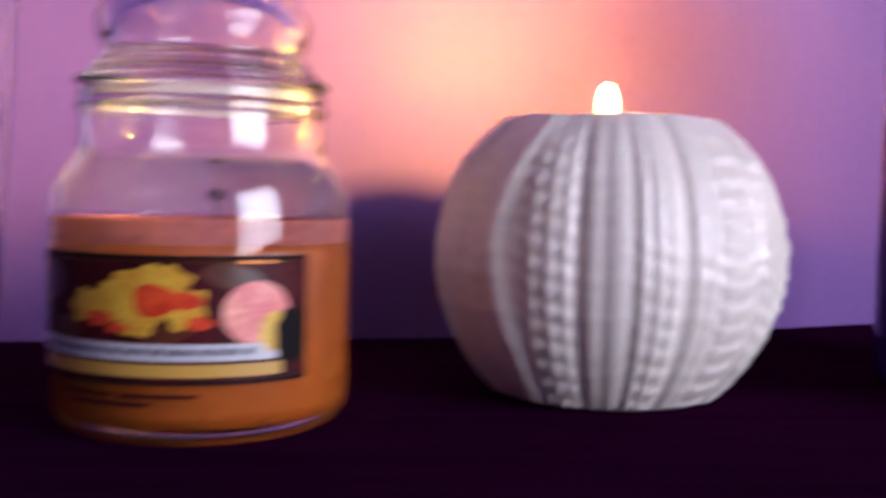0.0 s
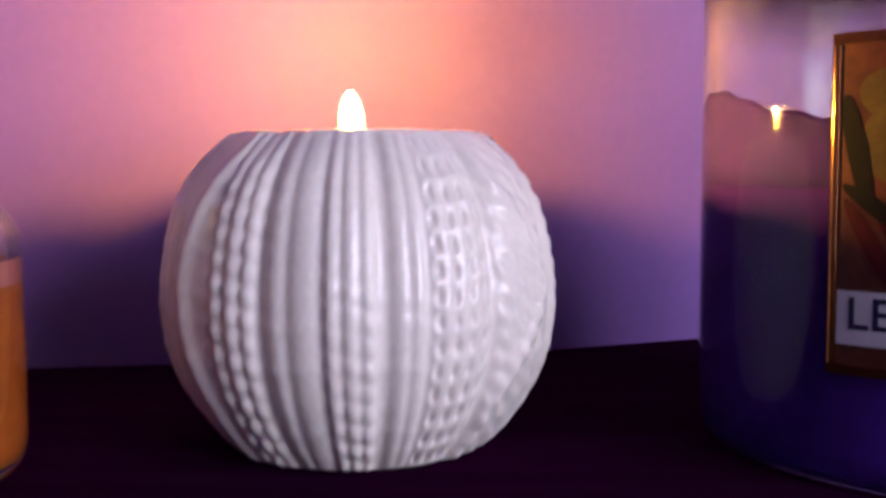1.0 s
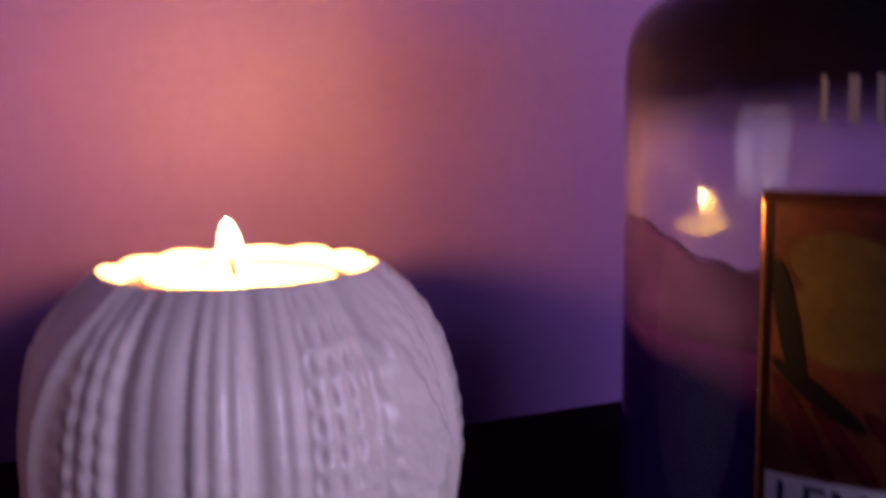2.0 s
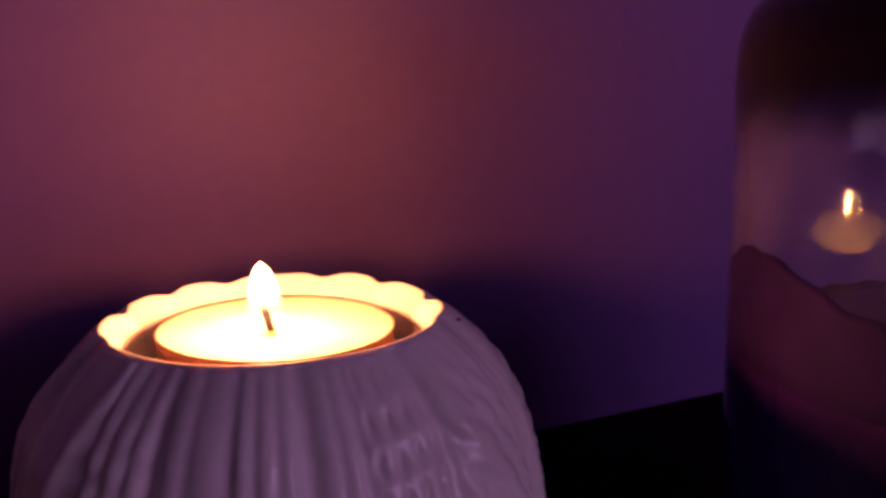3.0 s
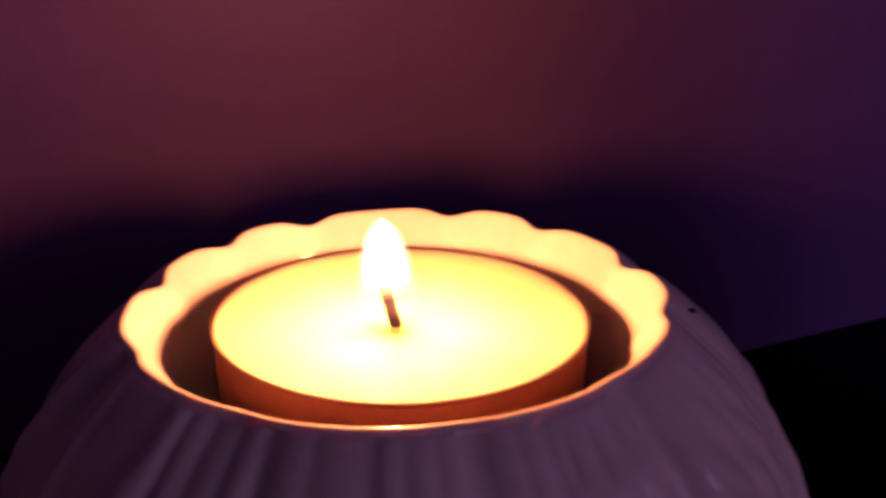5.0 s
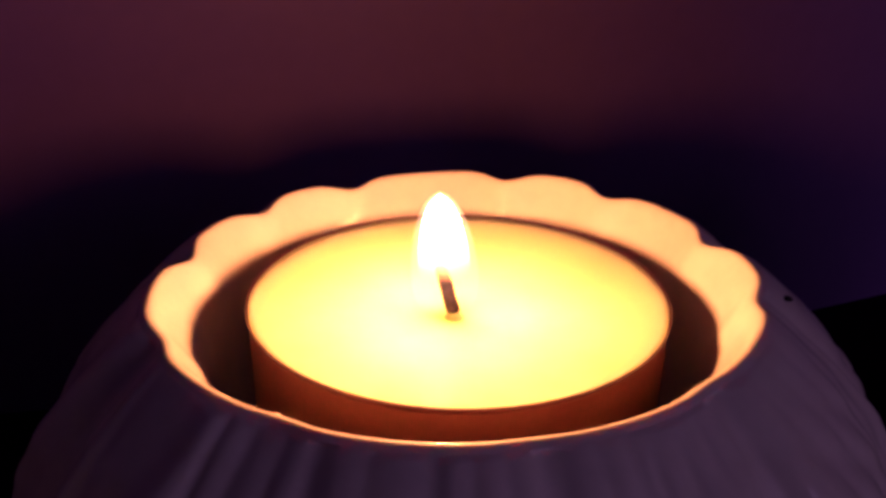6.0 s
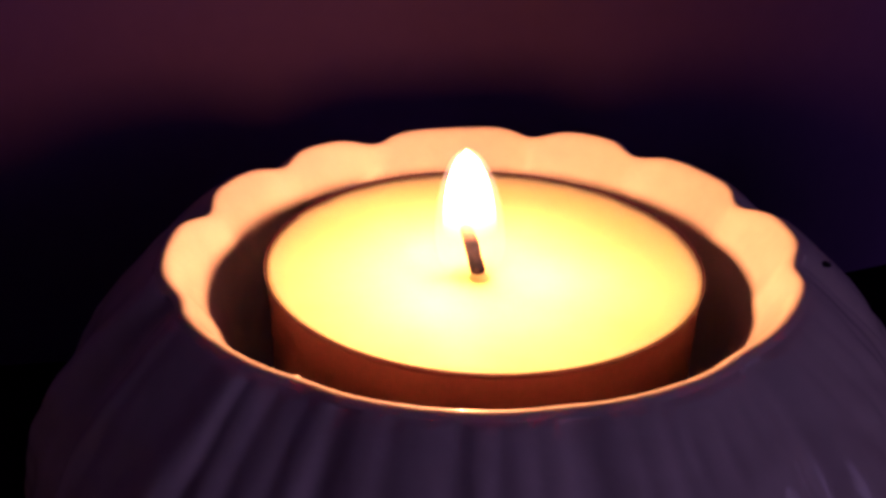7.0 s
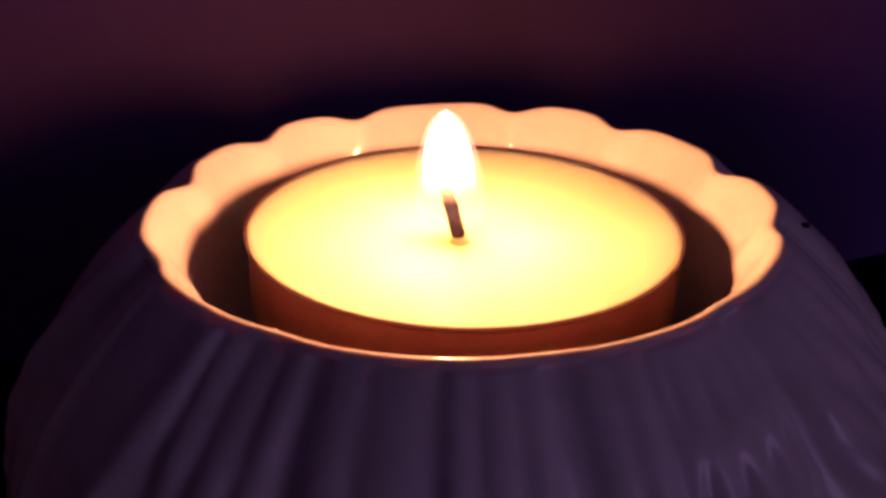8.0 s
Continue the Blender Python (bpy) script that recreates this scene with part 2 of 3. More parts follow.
def east_wall():
    y0, y1, z0, z1 = WIN
    verts, faces = [], []
    for a, b, c, d in ((ROOM_S - 0.1, y0, FLOOR_Z, CEIL_Z), (y1, 0.712, FLOOR_Z, CEIL_Z), (y0, y1, FLOOR_Z, z0), (y0, y1, z1, CEIL_Z)):
        o = len(verts)
        verts += [(x, y, z) for z in (c, d) for y in (a, b) for x in (ROOM_E, ROOM_E + 0.1)]
        faces += [(o, o + 2, o + 3, o + 1), (o + 4, o + 5, o + 7, o + 6), (o, o + 1, o + 5, o + 4), (o + 2, o + 6, o + 7, o + 3), (o, o + 4, o + 6, o + 2), (o + 1, o + 3, o + 7, o + 5)]
    return mesh("wall_east", verts, faces, M_WALL, False)


structure("wall_east", east_wall(), "lilac painted side wall with a window opening", "wall")

# the shelf that all stands on; its back edge is let into the wall
shelf_back = [(x, y) for x, y in wall_line(0.004, -0.62, 0.85)]
structure("shelf", prism("shelf", [(-0.62, -0.30), (0.85, -0.30)] + shelf_back[::-1], -0.03, 0.0, M_SHELF), "dark plum-brown wooden shelf top, satin finish", "shelf")


# ---- knitted ceramic pumpkin ----
PROFILE = [(0, 19.6), (0, 25.6), (0.6, 27.8), (2, 29.3), (5, 32.1), (10, 35.9), (16, 39.3), (23, 41.8), (31, 43.0), (38, 42.8), (46, 41.5), (53, 39.5), (59, 36.3), (63.5, 32.7), (66.6, 29.5), (68.0, 27.7)]
# dips of the lip: degrees from the front, depth
NOTCHES = [(-154.5, 1.0), (-129.0, 1.0), (-101.0, 0.95), (-63.0, 0.55), (-29.0, 0.4), (10.0, 0.25), (43.0, 0.3), (77.0, 0.6), (106.3, 1.0), (139.4, 1.0), (166.2, 1.0)]
# panels round the body: from, to (degrees from the front), kind, columns, height at which the stitches fade out
PANELS = [(-180, -156, "bead", 3, 50), (-153, -131, "basket", 4, 60), (-127, -103, "bead", 4, 50), (-99, -92, "ridge", 1, 0), (-91, -65, "wave", 1, 0), (-62, -53, "leaf", 1, 50),
          (-54, -35, "wave", 1, 0), (-36.5, -20.8, "bead", 3, 64), (-20, -13.5, "ridge", 1, 0), (-12.2, -4.8, "ridge", 1, 0), (-3.8, 10.6, "bead", 3, 44), (13.4, 18.2, "ridge", 1, 0),
          (18.8, 22.6, "ridge", 1, 0), (23.5, 42.0, "pits", 4, 69), (43.5, 69, "zigzag", 1, 66), (70, 79, "wave", 1, 0), (80, 104, "basket", 4, 60),
          (108, 114, "ridge", 1, 0), (115, 137, "basket", 4, 60), (141, 165, "leaf", 1, 50), (167, 180, "ridge", 1, 0)]
GROOVES = [-62.5, -20.6, -12.8, -4.3, 12.0, 23.0, 42.5, 63.0, 79.5, 106.0, 139.0, 166.0, -154.5, -129.0, -101.0]
DEEP = [-62.0, -20.8, 12.0, 42.5, 79.5, 106.0, 139.0, 166.0, -154.5, -129.0, -101.0]


def smoothstep(x, a, b):
    u = np.clip((x - a) / (b - a), 0, 1)
    return u * u * (3 - 2 * u)


def knit(th, z):
    """Relief of the knitted pattern in millimetres, at degrees from the front and height."""
    h = np.zeros_like(th)
    for a, b, kind, cols, fade in PANELS:
        u = (th - a) / (b - a)
        inside = (u > 0) & (u < 1)
        edge = np.clip(np.minimum(u, 1 - u) * (b - a) / 1.6, 0, 1)
        lower = 1 - 0.9 * smoothstep(z, fade - 8, fade + 6)
        if kind == "ridge":
            v = 0.5 * np.sin(np.pi * np.clip(u, 0, 1)) ** 0.8
        elif kind == "bead":
            col = np.abs(np.sin(np.pi * cols * u))
            row = np.abs(np.sin(np.pi * (z / 4.6 + 0.22 * np.floor(cols * u) + 0.03 * np.sin(z))))
            v = edge * (0.1 + col ** 0.8 * (0.85 + lower * (1.05 * row ** 0.6 - 0.7)))
        elif kind == "basket":
            cu = (cols * u + 0.06 * np.sin(z * 0.4)) % 1.0
            rz = (z / 4.6 + 0.10 * np.sin(6 * u)) % 1.0
            line = np.maximum(np.exp(-((cu - 0.12) / 0.13) ** 2), 0.9 * np.exp(-((rz - 0.14) / 0.15) ** 2) * (cu > 0.05))
            v = edge * (0.8 - 1.5 * lower * line + 0.2 * lower * (cu - 0.5))
        elif kind == "pits":        # rows of oval holes between crossing yarns
            cu = (cols * u + 0.05 * np.sin(z * 0.4)) % 1.0
            rz = (z / 4.8 - 0.25 + 0.12 * np.sin(5 * u)) % 1.0
            hole = np.exp(-((cu - 0.5) / 0.16) ** 2 - ((rz - 0.5) / 0.28) ** 2)
            v = edge * (0.75 - 1.7 * lower * hole + 0.25 * lower * np.exp(-((rz - 0.06) / 0.14) ** 2))
        elif kind == "wave":
            mid = 0.34 + np.where(z > 40, 0.5, 0.28) * np.clip(np.abs(z - 40) / 26.0, 0, 1) ** 1.5
            v = edge * 0.25 + 1.5 * np.exp(-((u - mid) / 0.16) ** 2)
        elif kind == "zigzag":      # a cable that leans over and back, between pebbled stitches
            mid = 0.86 - 0.72 * np.clip(np.abs(z - 37) / 24.0, 0, 1)
            purl = np.abs(np.sin(np.pi * (z / 4.4 + 2.2 * u))) * np.abs(np.sin(np.pi * (4.5 * u + 0.1 * z))) ** 0.7
            v = edge * (0.2 + 0.95 * purl * lower) + 1.25 * np.exp(-((u - mid) / 0.11) ** 2) * np.clip(edge * 2, 0, 1)
        else:
            mid = np.abs(((z / 38.0) % 1.0) - 0.5) * 0.9
            purl = np.abs(np.sin(np.pi * (z / 4.2 + 1.2 * np.abs(u - 0.5)))) * np.abs(np.sin(np.pi * 4 * u)) ** 0.7
            v = edge * 0.3 + 0.75 * np.exp(-((np.abs(u - 0.5) - mid) / 0.13) ** 2) + (0.85 if a > 0 else 0.15) * edge * purl * lower
        h = np.where(inside, v, h)
    # the yarn's own stitches show faintly everywhere
    h += 0.12 * np.sin(2 * np.pi * z / 4.4 + 0.9 * np.sin(th / 3.1)) * np.abs(np.sin(np.pi * th / 3.0 + 0.06 * z))
    for g in GROOVES:
        d = (th - g + 180) % 360 - 180
        h -= 0.14 * np.exp(-(d / 1.6) ** 2)
    h -= 0.8 * np.exp(-((th + 80) / 16) ** 2)      # a flatter flank
    for g in DEEP:
        d = (th - g + 180) % 360 - 180
        h -= 1.15 * np.exp(-(d / 4.0) ** 2)
    return h


def notch(th):
    """1 in the dips of the lip, 0 on its lobes."""
    n = np.zeros_like(th)
    for g, deep in NOTCHES:
        d = (th - g + 180) % 360 - 180
        n = np.maximum(n, deep * np.exp(-(d / 5.5) ** 2))
    return n


def pumpkin_mesh():
    segs = 900
    pz = np.array([p[0] for p in PROFILE], float)
    pr = np.array([p[1] for p in PROFILE], float)
    arc = np.r_[0, np.cumsum(np.hypot(np.diff(pz), np.diff(pr)))]
    s = np.linspace(0, arc[-1], 190)
    z, r = np.interp(s, arc, pz), np.interp(s, arc, pr)
    for _ in range(6):
        z[1:-1], r[1:-1] = (z[:-2] + 2 * z[1:-1] + z[2:]) / 4, (r[:-2] + 2 * r[1:-1] + r[2:]) / 4
    body = np.clip((s - 6.2) / 3.5, 0, 1)
    # over the lip and down into the cup
    inner = soften([(68.0, 27.7), (68.5, 27.0), (68.2, 26.3), (66.0, 24.8), (63.6, 23.4), (60, 22.4), (54, 21.8), (51, 21.0), (50, 19.0), (50, 10.0), (50, 0.02)], 2)
    iz, ir = np.array([p[0] for p in inner[1:]]), np.array([p[1] for p in inner[1:]])
    zz, rr = np.r_[z, iz], np.r_[r, ir]
    weight = np.r_[body * (1 - 0.55 * smoothstep(z, 58, 68)), np.zeros(len(iz))]
    lip = np.r_[smoothstep(z, 58, 68), smoothstep(iz, 61, 67.5) * (ir > 15)]
    th = np.linspace(-180, 180, segs, endpoint=False)
    T, Z = np.meshgrid(th, zz)
    dip = notch(T)
    wobble = 0.35 * np.sin(np.radians(T * 5 + 40)) + 0.25 * np.sin(np.radians(T * 3 - 70))
    relief = knit(T, Z)
    for _ in range(4):      # the glaze has filled and softened the pattern
        relief = (np.roll(relief, 1, 1) + 2 * relief + np.roll(relief, -1, 1)) / 4
        relief[1:-1] = (relief[:-2] + 2 * relief[1:-1] + relief[2:]) / 4
    R = rr[:, None] + 0.9 * weight[:, None] * relief + lip[:, None] * (0.0 - 1.4 * dip + 0.4 * wobble)
    H = Z + lip[:, None] * (0.0 - 0.6 * dip + 0.3 * wobble)
    X, Y = R * np.sin(np.radians(T)) * MM, -R * np.cos(np.radians(T)) * MM
    verts = np.stack([X, Y, H * MM], -1).reshape(-1, 3)
    rows = len(zz)
    faces = [(a * segs + i, a * segs + (i + 1) % segs, (a + 1) * segs + (i + 1) % segs, (a + 1) * segs + i) for a in range(rows - 1) for i in range(segs)]
    return mesh("pumpkin_candle_holder", verts.tolist(), faces, M_CERAMIC)


holder = new("pumpkin_candle_holder", pumpkin_mesh())
holder.location = HOLDER
tagged(holder, "white glazed ceramic pumpkin candle holder with knitted relief and scalloped lip", "candle holder")
part("chip", lathe("chip", [(0, 0.25), (0.35, 0.2), (0.5, 0.0)], M_CHIP, 12), holder, "small dark chip in the glaze").location = (0.0293, -0.0032, 0.0668)

def crumb(name, deg, r, z, size):
    me = lathe(name, soften([(0, size), (size * 0.8, size * 0.7), (size, 0.0), (0, -size * 0.4)], 1), M_CRUMB, 10)
    ob = part(name, me, holder, "small wax drip on the lip")
    ob.location = (r * MM * math.sin(radians(deg)), -r * MM * math.cos(radians(deg)), z * MM)


crumb("wax_drip", -31, 25.6, 67.3, 0.45)
crumb("wax_drip", 10, 27.0, 67.2, 0.45)
crumb("wax_drip", -60, 26.6, 67.7, 0.4)

# ---- tealight ----
tea = thing("tealight_candle", (0.0440, 0.2237, 0.0501), "lit tealight in a thin cup, wax melted clear yellow", "tealight")
tea.rotation_euler.y = radians(1.1)     # it stands a little askew
part("cup", lathe("cup", [(0, 0), (17.6, 0), (18.4, 0.7), (18.7, 3), (18.8, 16.0), (18.95, 16.45), (19.05, 16.3), (18.95, 15.9), (18.65, 15.8), (18.55, 15.0), (18.5, 3), (18.0, 0.4), (0, 0.4)], M_TIN, 128), tea, "thin reddish cup, reddened further for the wax glow")
part("wax", lathe("wax", [(0, 15.95), (1.2, 15.9), (4, 15.8), (10, 15.8), (15.5, 15.8), (17.4, 15.95), (18.3, 16.15), (18.8, 16.42), (18.78, 14.9), (18.6, 1.0), (0, 0.9)], M_TEA, 128), tea, "pool of melted yellow wax")


def tube(name, pts, radii, mat, segs=12):
    verts, faces = [], []
    for (x, y, z), r in zip(pts, radii):
        verts += [((x + r * math.cos(2 * math.pi * i / segs)) * MM, (y + r * math.sin(2 * math.pi * i / segs)) * MM, z * MM) for i in range(segs)]
    for k in range(len(pts) - 1):
        faces += [(k * segs + i, k * segs + (i + 1) % segs, (k + 1) * segs + (i + 1) % segs, (k + 1) * segs + i) for i in range(segs)]
    faces += [tuple(range(segs - 1, -1, -1)), tuple(range((len(pts) - 1) * segs, len(pts) * segs))]
    return mesh(name, verts, faces, mat)


WX, WY = -0.5, -3.4
wick = part("wick", tube("wick", [(WX - 0.04, WY, 16.4), (WX - 0.12, WY, 16.8), (WX - 0.4, WY + 0.1, 17.8), (WX - 0.75, WY + 0.2, 19.2), (WX - 1.1, WY + 0.3, 20.2), (WX - 1.2, WY + 0.3, 20.5)], [0.58, 0.64, 0.6, 0.64, 0.54, 0.34], M_WICK), tea, "charred black wick")
part("wick_stub", tube("wick_stub", [(WX + 0.15, WY - 0.05, 15.2), (WX + 0.12, WY, 15.9), (WX + 0.06, WY, 16.2), (WX - 0.04, WY, 16.5)], [1.3, 0.85, 0.66, 0.56], M_COTTON), wick, "wax-soaked pale foot of the wick")
FLAME = [(0, 0.8), (1.5, 1.0), (2.15, 2.0), (2.3, 3.6), (2.25, 5.4), (2.05, 7.3), (1.65, 9.2), (0.95, 10.9), (0, 11.7)]


def flame_shell(name, wide, tall, mat):
    return lathe(name, soften([(r * wide, z * tall) for r, z in FLAME], 2), mat, 32)


flame = part("flame", flame_shell("flame", 1.0, 1.0, M_FLAME), tea, "steady yellow-white flame")
flame.location = ((WX - 0.5) * MM, (WY + 0.2) * MM, 15.6 * MM)
flame.rotation_euler.y = radians(-4)
part("mantle", flame_shell("mantle", 1.26, 1.02, M_MANTLE), flame, "soft outer mantle of the flame")



def haze_material(most):
    """A thin uneven film that half hides what lies behind."""
    m = grain(material("dull_film", (0.3, 0.24, 0.34), 0.8, Specular_IOR_Level=0.1), (0.22, 0.17, 0.27), (0.34, 0.27, 0.4), 60)
    n, l = m.node_tree.nodes, m.node_tree.links
    co, no, mr = n.new("ShaderNodeTexCoord"), n.new("ShaderNodeTexNoise"), n.new("ShaderNodeMapRange")
    l.new(co.outputs["Object"], no.inputs["Vector"])
    no.inputs["Scale"].default_value = 70
    mr.inputs["From Min"].default_value, mr.inputs["From Max"].default_value = 0.3, 0.7
    mr.inputs["To Min"].default_value, mr.inputs["To Max"].default_value = 0.15 * most, most
    l.new(no.outputs["Fac"], mr.inputs["Value"])
    l.new(mr.outputs[0], n["Principled BSDF"].inputs["Alpha"])
    return m


# ---- small jar candle ----
small = thing("small_jar_candle", SMALL, "small lidded glass jar candle with orange wax and a fruit-and-flower label", "jar candle", "jar candles")
outer = soften([(0, 1.2), (22, 1.2), (25.5, 0), (29.2, 1.5), (30.7, 5), (30.9, 12), (30.9, 43), (30.8, 47), (30.1, 50), (28.6, 52.6), (26.6, 54.6), (25.6, 56.6), (25.3, 58.5), (25.3, 61), (25.3, 64.6), (25.9, 65.2), (26.0, 66.2), (25.4, 66.9), (25.2, 67.6), (25.6, 68.2), (25.2, 68.8)], 2)
inside = soften([(23.4, 68.5), (23.2, 64), (23.3, 58), (24.6, 54.8), (27.0, 51.4), (28.3, 47.6), (28.5, 40), (28.5, 7), (26.5, 4.4), (0, 4.2)], 2)
part("jar", lathe("jar", outer + [(23.6, 69.0)] + inside, M_GLASS), small, "clear glass jar with rounded shoulders")
part("wax", lathe("wax", [(0, 38.3), (24, 38.5), (27.4, 39.2), (28.7, 40.0), (28.75, 36), (28.75, 7), (26.8, 4.1), (0, 3.9)], M_ORANGE), small, "orange wax")
part("wax_residue", lathe("wax_residue", soften([(28.75, 38.6), (28.72, 41.5), (28.7, 43.4), (28.3, 43.6), (28.0, 41.4), (27.6, 38.9)], 1), grain(material("brown_residue", (0.2, 0.05, 0.015), 0.6, Specular_IOR_Level=0.05), (0.16, 0.05, 0.05), (0.34, 0.12, 0.09), 90, 0.3), 96), small, "brownish wax film above the wax")
# bulges put into the shape stand for the wick's image refracted by the glass
part("wick", tube("wick", [(2.6, -1, 38.0), (2.6, -1, 40.6), (2.7, -1, 42.0), (2.8, -1, 46.4), (2.8, -1, 46.9), (2.9, -1, 48.2), (3.0, -1, 48.7), (3.1, -1, 51.6), (3.1, -1, 52.2), (3.3, -1, 53.8), (3.3, -1, 54.4)],
                  [1.2, 1.6, 0.3, 0.25, 1.9, 2.0, 0.3, 0.25, 2.1, 2.1, 0.6], M_WICK), small, "short black wick, bulged for its image broken by the glass")
lid = part("lid", lathe("lid", soften([(0, 70.2), (20.5, 70.2), (22.0, 69.6), (25.8, 69.8), (26.4, 71.0), (25.6, 72.0), (23.0, 72.5), (23.6, 73.2), (23.2, 74.0), (21.6, 74.3), (22.2, 75.0), (21.7, 75.8), (20.4, 76.2), (20.7, 78), (21.8, 80.4), (22.4, 83), (21.6, 86.2), (19, 89), (14, 91), (7, 92), (0, 92.2)], 2)
               + soften([(0, 89.2), (8, 88.8), (14, 87.6), (18, 84.8), (18.6, 81), (17.4, 77), (16, 74.6), (8, 73.6), (0, 73.4)], 2), M_GLASS), small, "clear bell-shaped glass lid")
part("seal", lathe("seal", soften([(21.2, 66.2), (22.3, 66.4), (22.4, 69.2), (21.2, 69.4), (21.2, 66.2)], 1), material("clear_seal", (0.8, 0.8, 0.82), 0.2, Transmission_Weight=0.8), 64), lid, "clear plastic seal ring")
part("haze", lathe("haze", [(r + 0.3, z) for r, z in inside if 43 < z < 57], haze_material(0.28), 96), small, "dull mauve film on the shoulder")
SR = 30.95
lab = part("label", wrap_sheet("label", SR, -82, 48, 13.2, 36.8, 0.05, M_MAROON), small, "dark fruit-and-flower paper label")
for z0, z1 in ((36.2, 36.9), (13.0, 13.6)):
    part("border", wrap_sheet("border", SR, -82.3, 48.3, z0, z1, 0.06, M_BLACK, 0.24), lab, "thin black border")
part("border", wrap_sheet("border", SR, 47.2, 48.3, 13.6, 36.2, 0.06, M_BLACK, 0.24), lab, "thin black border")
part("gold_line", wrap_sheet("gold_line", SR, -46, 42, 35.5, 36.0, 0.06, M_GOLD, 0.22), lab, "gold line")
for deg, z, w, h, tn in ((-58, 31.0, 7.0, 3.6, 10), (-66, 24.6, 5.0, 3.2, 40), (20, 33.0, 6.5, 2.0, -10), (-44, 22.6, 5.0, 2.2, 0), (-2, 22.4, 6.0, 1.6, 15)):
    part("leaf", wrap_blob("leaf", SR, deg, z, oval(w, h, 2, -0.12, tn), 0.23, M_BROWN), lab, "dark reddish leaf print")
for deg, z, w, h, k, tn in ((-34, 27.2, 3.6, 3.0, 5, 30), (-2, 31.6, 4.4, 3.2, 5, 15), (-10, 30.2, 6.4, 4.8, 5, 0), (-24, 28.0, 4.6, 3.6, 5, 20), (4, 27.2, 4.2, 3.6, 5, 40), (-12, 24.6, 4.0, 2.8, 5, 10)):
    part("flower", wrap_blob("flower", SR, deg, z, oval(w, h, k, 0.14, tn), 0.26, M_YELLOW), lab, "yellow flower print")
for deg, z, w, h in ((-6, 28.6, 4.4, 3.0), (5, 28.6, 2.6, 1.7), (-27, 25.0, 2.8, 1.5), (9, 24.4, 2.4, 1.3), (-20, 23.4, 2.2, 1.0)):
    part("flower_heart", wrap_blob("flower_heart", SR, deg, z, oval(w, h, 3, 0.1), 0.34, M_RED), lab, "red petal print")
part("peach", wrap_blob("peach", SR, 28.5, 26.2, oval(6.6, 6.0), 0.28, M_PINK), lab, "pink peach print")
part("slice", wrap_blob("slice", SR, 35, 22.6, oval(3.0, 3.8), 0.36, M_YELLOW), lab, "yellow fruit slice print")
part("berry", wrap_blob("berry", SR, 41.5, 21.6, oval(3.4, 5.4, 9, 0.06), 0.46, M_BLACK), lab, "dark berry print")
band = part("name_band", wrap_sheet("name_band", SR, -76, 36, 17.4, 20.6, 0.2, M_PLATE), lab, "white name band")
rng = random.Random(4)
a = -58.0
while a < 24:
    w = rng.uniform(2.0, 4.5)
    part("print_bar", wrap_sheet("print_bar", SR, a, a + w, 18.5, 19.7, 0.38, M_GREY, 0.05), band)
    a += w + rng.uniform(1.0, 2.0)
part("gold_band", wrap_sheet("gold_band", SR, -62, 38, 14.4, 16.8, 0.2, material("ochre_print", (0.5, 0.3, 0.06), 0.35)), lab, "ochre strip below the name")

for a0, a1, z0 in ((-46, -22, 10.4), (-19, 8, 10.4), (-40, -8, 8.8)):
    part("print_bar", wrap_sheet("print_bar", SR, a0, a1, z0, z0 + 0.8, 0.03, M_MAROON, 0.06), small, "dark printed line below the label")

# ---- large jar candle ----
large = thing("large_jar_candle", LARGE, "large glass jar candle with burnt-down purple wax and a lemon label", "jar candle", "jar candles")
outer = soften([(0, 0.4), (46, 0.4), (50, 0), (52.6, 1.2), (53.8, 5), (53.9, 12), (53.9, 99), (53.9, 106.5), (52.8, 112.5), (50.0, 116.8), (45.2, 119.6), (42.4, 122.5), (42.2, 126), (42.4, 131), (44.0, 133), (44.0, 136), (42.6, 137.5)], 2)
inside = soften([(39.8, 137.5), (39.4, 130), (39.6, 121), (42.6, 116), (47.0, 111.6), (49.8, 106), (50.8, 98), (50.9, 90), (50.9, 7), (49.5, 3.2), (0, 3.0)], 2)
part("jar", lathe("jar", outer + [(41.2, 138.2)] + inside, M_JAR, 128), large, "thick clear glass jar with rounded shoulders")
part("wax", lathe("wax", [(0, 52.0), (20, 52.4), (38, 54), (47, 56), (51.0, 57.4), (51.1, 54), (51.1, 12), (51.8, 8), (51.2, 3), (49, 1.6), (0, 1.6)], M_PURPLE, 128), large, "deep purple wax")


